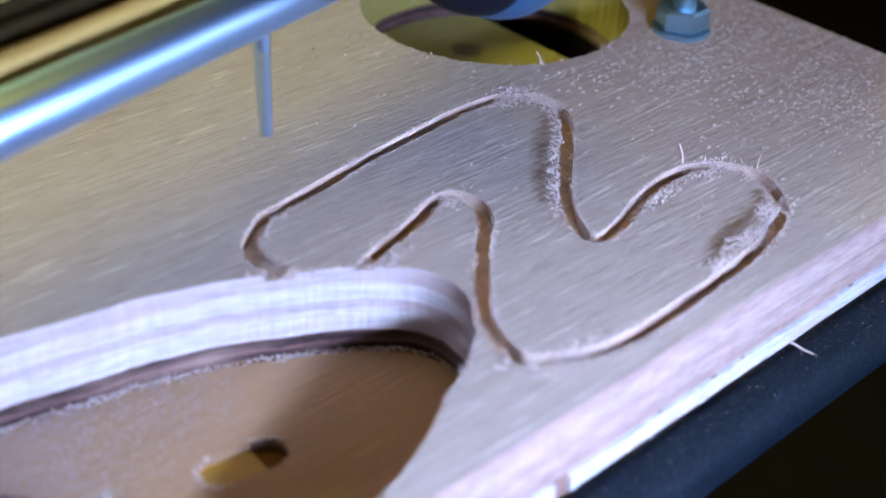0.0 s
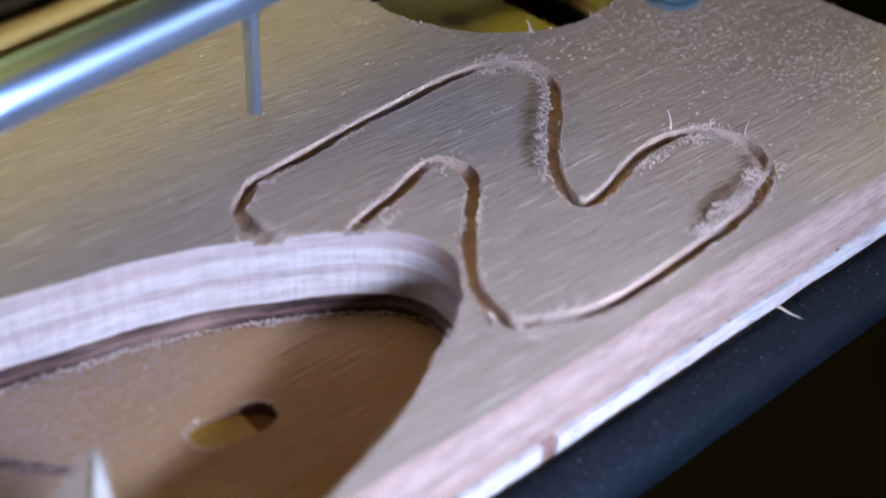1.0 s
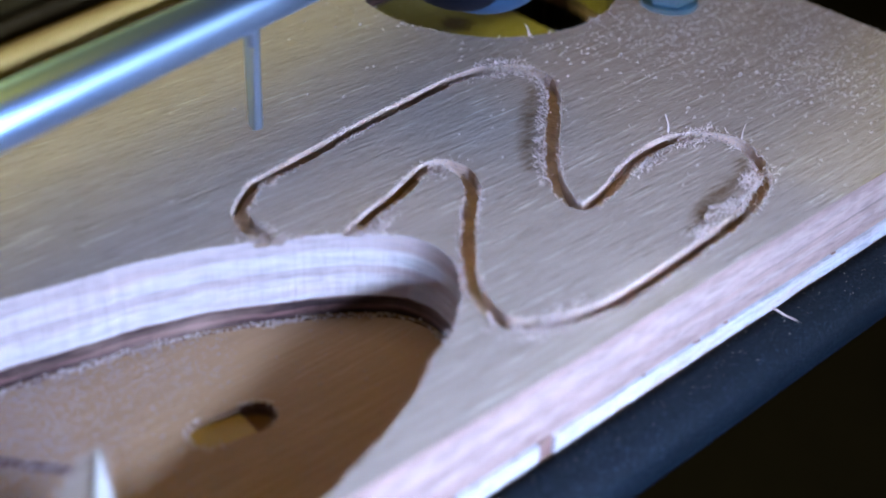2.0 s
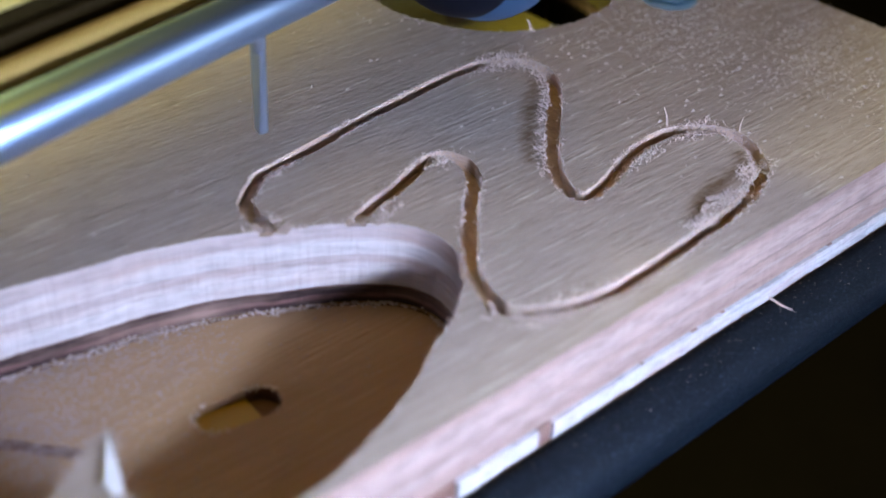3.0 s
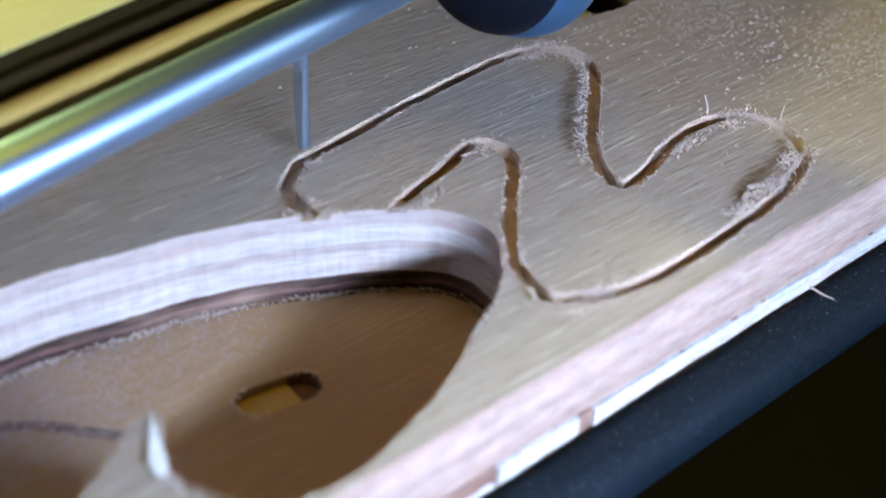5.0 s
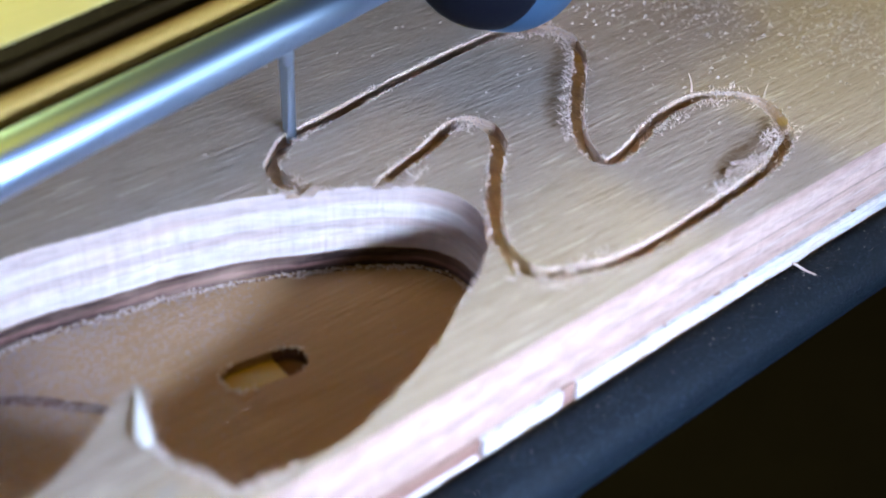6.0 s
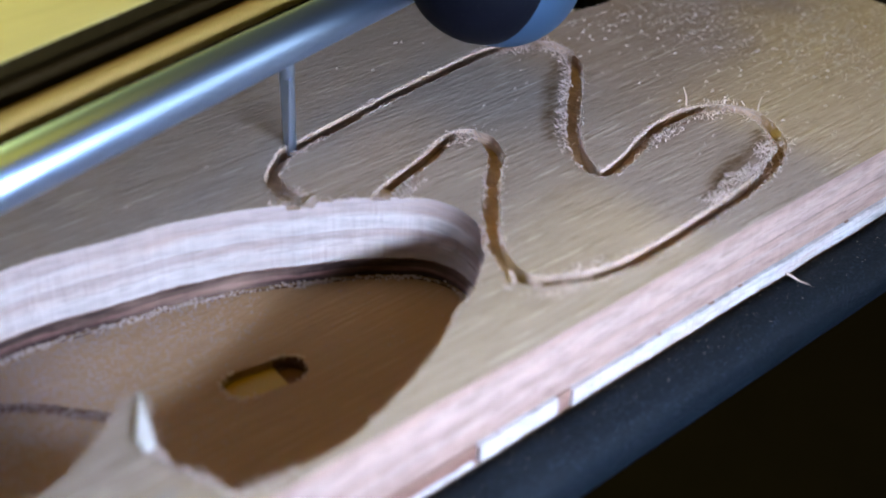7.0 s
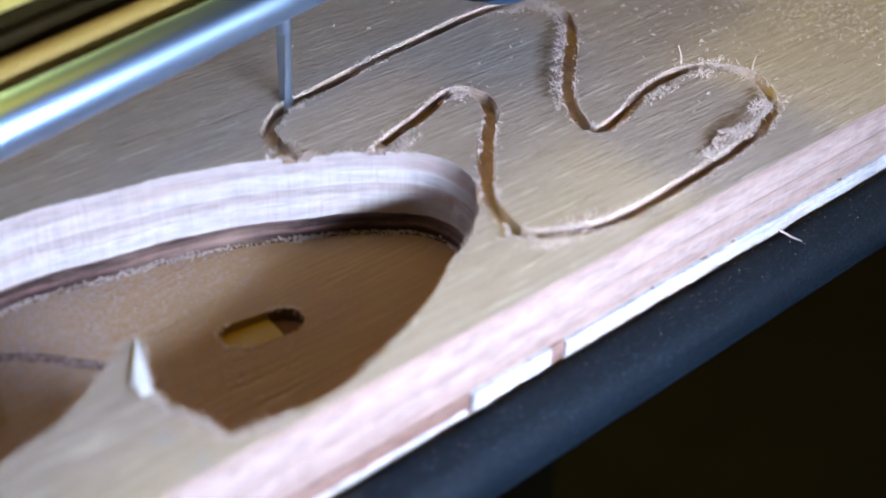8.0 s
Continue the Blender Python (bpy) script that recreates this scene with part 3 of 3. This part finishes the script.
def ball_nose(centre, radius):
    arc = [(radius * math.sin(0.06 + 1.5 * k / 20), -radius * math.cos(0.06 + 1.5 * k / 20)) for k in range(21)]
    return lathe(bmesh.new(), arc + [(radius, 6), (radius - 1, 8), (6, 8.5)], 64, Matrix.Translation(centre))


part("knob", ball_nose(KNOB_C, 16.0), BLACK_PLASTIC, carriage, "black round knob", True)
part("knob_lit_flank", ball_nose((51.2, 66.3, 46.8), 15.9), FLANK_BLUE, carriage, "blue dome painting the knob's lit right flank", True)

BIT = Vector((3.0, 73.3, TOP))
cutter = bmesh.new()
seg, rings = 40, 34
prev = None
for k in range(rings):
    z = 16.5 * k / (rings - 1)
    ring = []
    for j in range(seg):
        a = 2 * math.pi * j / seg
        r = 1.4
        turn = a - 0.03 * z - 2.9
        r = min(1.4, 0.75 / max(0.2, math.cos(turn)))
        ring.append(cutter.verts.new((BIT.x + r * math.cos(a), BIT.y + r * math.sin(a), BIT.z + z)))
    if prev:
        for j in range(seg):
            cutter.faces.new((prev[j], prev[(j + 1) % seg], ring[(j + 1) % seg], ring[j]))
    else:
        cutter.faces.new(ring[::-1])
    prev = ring
cutter.faces.new(prev)
end_mill = part("end_mill", cutter, CARBIDE, carriage, "slim carbide cutting bit")
part("shank", lathe(bmesh.new(), [(1.2, 16.3), (1.5, 17.2), (1.5, 24)], 28, Matrix.Translation(BIT)), CARBIDE, end_mill, "", True)
LAMP_ALONG, LAMP_OUT, LAMP_Z = -38.0, -139.0, 83.0
LAMP = ROD_WAY * LAMP_ALONG + Vector((-ROD_WAY.y, ROD_WAY.x, 0)) * LAMP_OUT + Vector((0, 0, LAMP_Z))
lamp_m = Matrix.Translation(LAMP) @ pose(0, 0, 0, -17, 0, 11.5)
lamp = part("led_lamp", box(bmesh.new(), (-67, -10, -9), (67, -1.2, 9), 2, lamp_m), BLACK_PLASTIC, carriage, "cool white strip lamp")
part("lens", box(bmesh.new(), (-60, -1, -6), (60, 1, 6), 0.8, lamp_m), LED_GLOW, lamp)

# ---- torn fibres, splinters and sawdust ----
rng = random.Random(5)


def edge_fuzz(line, amount, where, ln=(0.2, 0.8), z=TOP, both=True):
    spots = []
    for i in range(1, len(line) - 1):
        q = line[i]
        t = line[i + 1] - line[i - 1]
        if t.length < 1e-5:
            continue
        t.normalize()
        nrm = Vector((-t.y, t.x))
        k = amount * where(q)
        for _ in range(int(k) + (rng.random() < k % 1)):
            o = q + t * rng.uniform(-0.5, 0.5) + nrm * rng.gauss(0, 0.35)
            spots.append((o.x, o.y, z - 0.05, rng.uniform(*ln), rng.uniform(0.08, 0.24), rng.uniform(0, 6.3), rng.uniform(0.0, 1.2)))
    return spots


def patchy(q):
    return max(0.0, 0.5 + 1.3 * noise.noise((q.x * 0.09, q.y * 0.09, 2.0)))


spots = [s for s in edge_fuzz(left_wall, 5.5, patchy) + edge_fuzz(right_wall, 5.5, patchy) if not inside(OP, s[0], s[1])]
# heavy tearing at the bends
for cx, cy, sx, sy, n, ln in ((69, 76.5, 6, 3.4, 700, 1.7), (73, 71, 2.6, 4, 260, 1.4), (60, 55, 7.5, 7.5, 0, 1.0), (80, 31, 6, 2.6, 420, 1.3), (84, 25, 2.0, 4, 140, 1.1), (77, 15, 5, 2.2, 340, 1.2), (66, 11.2, 5, 1.8, 420, 1.2), (55, 9.8, 4, 1.8, 260, 1.2), (14, 8.6, 7, 2.2, 420, 1.2), (31, 54.5, 3.6, 2.6, 330, 1.3),
                               (9.0, 46.5, 6, 2.2, 300, 1.3), (-7.0, 58.5, 2.6, 2.6, 120, 1.6), (4, 70.0, 2.4, 1.4, 60, 1.3), (63, 31, 6, 1.8, 320, 1.2)):
    for _ in range(n):
        x, y = rng.gauss(cx, sx * 0.55), rng.gauss(cy, sy * 0.55)
        if inside(OP, x, y) or dist(GL, x, y) > 4.6:
            continue
        zz = TOP - GROOVE_DEPTH * rng.uniform(0.1, 0.7) if in_groove(x, y) else TOP
        spots.append((x, y, zz, rng.uniform(0.3, ln), rng.uniform(0.07, 0.2), rng.uniform(0, 6.3), rng.uniform(0.1, 1.3)))
# the torn side of the long straight run
for i, q in enumerate(right_wall):
    if 44 < q.x < 73 and 30 < q.y < 68 and q.y > 30 + (q.x - 44) * 0.8:
        for _ in range(int(1 + 10 * patchy(q * 2.1))):
            spots.append((q.x + rng.uniform(-1.5, 0.6), q.y + rng.uniform(-0.4, 1.3), TOP - 0.05, rng.uniform(0.3, 1.5), rng.uniform(0.07, 0.22), rng.uniform(1.5, 4.5), rng.uniform(0.1, 1.0)))
fibres("groove_fibres", spots, FIBRE, "pale torn wood fibres along the groove edges", "wood fibres", rng)

spots = edge_fuzz(OPENING, 2.0, patchy, (0.2, 0.8))
spots += [s for s in edge_fuzz([q for q in OPENING if q.x > -20 and q.y > 40], 9.0, patchy, (0.3, 1.6))]
spots += edge_fuzz(ROUND_HOLE, 1.6, patchy, (0.4, 1.6))
spots += edge_fuzz([Vector((END_X - 0.2, 0.8 * k)) for k in range(200)], 0.7, patchy, (0.3, 1.4))
spots += [s for s in edge_fuzz([q for q in OPENING if -62 < q.x < -46 and q.y < 17], 5.0, lambda q: 1.0, (0.5, 1.9))]
fibres("opening_fibres", spots, FIBRE, "short torn fibres on the rims of the cut openings", "wood fibres", rng)

spots = []
for q in inner:
    if q.y > 24:
        for _ in range(int(1.6 + 5.0 * patchy(q))):
            spots.append((q.x + rng.gauss(0, 0.3), q.y + rng.gauss(0.15, 0.35), rng.uniform(0.0, 0.6), rng.uniform(0.3, 0.8), rng.uniform(0.22, 0.46), rng.uniform(0, 6.3), rng.uniform(0.0, 1.0)))
for q in TRACK[::3]:
    for _ in range(1):
        spots.append((q.x + rng.gauss(0, 1.2), q.y + rng.gauss(0, 1.2), 0.0, rng.uniform(0.3, 1.0), rng.uniform(0.12, 0.3), rng.uniform(0, 6.3), rng.uniform(0.0, 1.0)))
for q in SLOT:
    for _ in range(7 if q.y > 37.5 or q.x < -32 else 2):
        spots.append((q.x + rng.gauss(0, 0.35), q.y + rng.gauss(0.2, 0.4), 0.0, rng.uniform(0.2, 0.7), rng.uniform(0.1, 0.26), rng.uniform(0, 6.3), rng.uniform(0.0, 0.8)))
fibres("floor_fibres", spots, FIBRE, "crumbs of torn wood along the scored track in the base", "wood fibres", rng)


# single long hairs
def hair(pts, r, label):
    c = bpy.data.curves.new("wood_splinter", "CURVE")
    c.dimensions, c.bevel_depth, c.bevel_resolution = "3D", r / 1000, 2
    s = c.splines.new("POLY")
    line = spline([Vector(p) for p in pts], 0.3)
    s.points.add(len(line) - 1)
    for k, (p, v) in enumerate(zip(s.points, line)):
        p.co = (v.x / 1000, v.y / 1000, v.z / 1000, 1)
        p.radius = 1.0 - 0.75 * k / len(line)
    ob = new("wood_splinter", c)
    ob.data.materials.append(FIBRE)
    return tagged(ob, label, "wood splinter", "splinters on the board")


hair([(77.0, 36.1, TOP - 0.3), (77.2, 36.6, TOP + 1.6), (77.1, 37.6, TOP + 3.5)], 0.28, "pale splinter standing on the groove rim")
hair([(87.0, 25.3, TOP - 0.2), (87.4, 25.6, TOP + 1.2), (88.6, 26.0, TOP + 2.5)], 0.2, "short pale splinter standing on the groove rim")
hair([(85.6, 83.6, TOP - 0.2), (85.6, 84.2, TOP + 1.6), (85.4, 85.1, TOP + 2.5)], 0.3, "pale splinter standing on the round opening's rim")
hair([(66.4, 0.3, 0.9), (66.5, -1.6, 1.2), (66.7, -3.8, 1.0), (66.9, -6.1, 1.2)], 0.34, "white splinter lying over the black rail")

SLIVER = speckled("lit_facet_white", (0.8, 0.78, 0.75), (0.86, 0.84, 0.82), 0.8)
# wedge at the point between the openings, painted white for its lit facet
wedge = bmesh.new()
pts = [(-55.9, 28.9, TOP + 0.3), (-58.2, 22.0, TOP + 0.25), (-59.9, 17.6, TOP + 0.25), (-61.6, 17.6, TOP + 0.5), (-61.4, 20.4, TOP + 0.6)]
up = [wedge.verts.new(p) for p in pts]
dn = [wedge.verts.new((x + 0.1, y, TOP - 0.4)) for x, y, z in pts]
wedge.faces.new(up[::-1])
wedge.faces.new(dn)
for k in range(5):
    wedge.faces.new((up[k], up[(k + 1) % 5], dn[(k + 1) % 5], dn[k]))
bmesh.ops.recalc_face_normals(wedge, faces=wedge.faces)
tagged(part("facet_sliver", wedge, SLIVER), "sliver painted white for the lit facet at the board's pointed tongue", "wood splinter", "splinters on the board")

# loose torn chips
def chip(x, y, z, size, turn, tilt, label):
    bm = bmesh.new()
    n = 7
    top, low = [], []
    for k in range(n):
        a = 2 * math.pi * k / n
        r = size * (0.7 + 0.5 * rng.random())
        top.append(bm.verts.new((r * 1.5 * math.cos(a), r * 0.7 * math.sin(a), 0.25 + 0.25 * math.cos(a * 2))))
        low.append(bm.verts.new((r * 1.4 * math.cos(a), r * 0.65 * math.sin(a), -0.1)))
    bm.faces.new(top)
    bm.faces.new(low[::-1])
    for k in range(n):
        bm.faces.new((top[k - 1], low[k - 1], low[k], top[k]))
    bmesh.ops.recalc_face_normals(bm, faces=bm.faces)
    bmesh.ops.transform(bm, matrix=pose(x, y, z, tilt, 0, turn), verts=bm.verts)
    return tagged(part("wood_chip", bm, CHIP), label, "wood chip", "torn chips on the board")


CHIP = speckled("torn_chip", (0.5, 0.39, 0.33), (0.64, 0.54, 0.47), 0.85, 0.0, 1200.0, 0.8)
chip(-6.6, 53.9, TOP + 0.15, 1.5, 20, 12, "greyish wood flake at the rim of the opening")
chip(-9.6, 56.2, TOP + 0.1, 0.9, -40, 0, "small wood flake at the rim of the opening")
chip(6.8, 15.2, TOP + 0.15, 1.1, 60, 10, "pinkish torn chip beside the groove")
chip(8.6, 11.0, TOP + 0.15, 0.9, 10, -8, "pinkish torn chip beside the groove")
chip(4.2, 13.8, TOP + 0.15, 0.8, 120, 6, "pinkish torn chip beside the groove")
chip(5.8, 1.0, 2.4, 0.9, 30, 60, "brown chip torn at the board's front edge")
chip(57.8, 11.6, TOP + 0.2, 1.0, 15, 8, "pale torn chip at the groove rim")
chip(62.0, 13.0, TOP + 0.2, 0.9, -20, 8, "pale torn chip at the groove rim")

# sawdust on the board, in the opening and on the rail
def dust(name, pick, n, sizes, label, material, along_grain=False):
    verts, faces = [], []
    for _ in range(n):
        x, y, z = pick()
        if z is None:
            continue
        s = sizes[0] + (sizes[1] - sizes[0]) * rng.random() ** 2.2
        a = rng.gauss(0.1, 0.6) if along_grain else rng.uniform(0, 6.3)
        ca, sa = math.cos(a), math.sin(a)
        e = rng.uniform(0.2, 0.5) if along_grain else rng.uniform(0.35, 0.9)
        k = len(verts)
        for dx, dy, dz in ((-1, -e, 0), (1, -e, 0.1), (0.9, e, 0), (-0.8, e, 0.15), (rng.uniform(-0.4, 0.4), rng.uniform(-0.3, 0.3), rng.uniform(0.5, 1.0))):
            verts.append((x + s * (dx * ca - dy * sa), y + s * (dx * sa + dy * ca), z + s * dz))
        faces += [(k, k + 1, k + 4), (k + 1, k + 2, k + 4), (k + 2, k + 3, k + 4), (k + 3, k, k + 4), (k + 3, k + 2, k + 1, k)]
    return tagged(mesh_of(name, verts, faces, [material]), label, "sawdust", "", "stuff")


def on_board():
    for _ in range(30):
        x, y = rng.uniform(-90, 153), rng.uniform(1, 150)
        w = 1 / (1 + math.exp(-(x * 0.8 + y * 0.35 - 100) / 7)) + 0.006
        if rng.random() < w * (0.45 + 0.8 * max(0, noise.noise((x * 0.05, y * 0.05, 4)) + 0.4)):
            return (x, y, TOP if not inside(OP, x, y) and not inside(RH, x, y) and not in_groove(x, y) else None)
    return (0, 0, None)


def on_floor():
    x, y = rng.uniform(-98, 12), rng.uniform(20, 68)
    # Weight grows to the back left, so the dust paints the lit floor.
    w = max(0.015, 0.35 + 0.6 * noise.noise((x * 0.06, y * 0.06, 8)) + (y - 45) * 0.022 - (x + 40) * 0.02)
    return (x, y, 0.0 if inside(OP, x, y) and rng.random() < w and not inside(SP, x, y) else None)


def on_rail():
    return (rng.uniform(-120, 150), min(-1.0, rng.gauss(-3, 2.5)), -0.38)


def in_hole():
    x, y = rng.uniform(66, 134), rng.uniform(80, 147)
    return (x, y, 0.0 if inside(RH, x, y) and not inside(GP, x, y) else None)


dust("sawdust", on_board, 11500, (0.1, 0.62), "pale sawdust flecks scattered over the board", FLECK, True)
dust("floor_sawdust", on_floor, 50000, (0.07, 0.26), "sawdust on the base plate inside the opening, massed to paint its lamp-lit part", FLOOR_DUST)
dust("rail_sawdust", on_rail, 420, (0.04, 0.15), "fine sawdust on the black rail", DUST)
dust("hole_sawdust", in_hole, 500, (0.12, 0.35), "sawdust on the base inside the round opening", DUST)


def motions():
    rows = [(0.0, 15.5), (0.5, 14.3), (1.0, 13.1), (2.5, 9.2), (3.0, 7.9), (3.5, 6.6), (4.0, 5.2), (4.5, 3.7), (5.8, -1.6), (6.1, -2.0), (6.5, -2.0), (7.0, -2.0), (8.0, -2.0)]
    walk(carriage, [(t, pose(0, 0, z / 1000)) for t, z in rows])


motions()
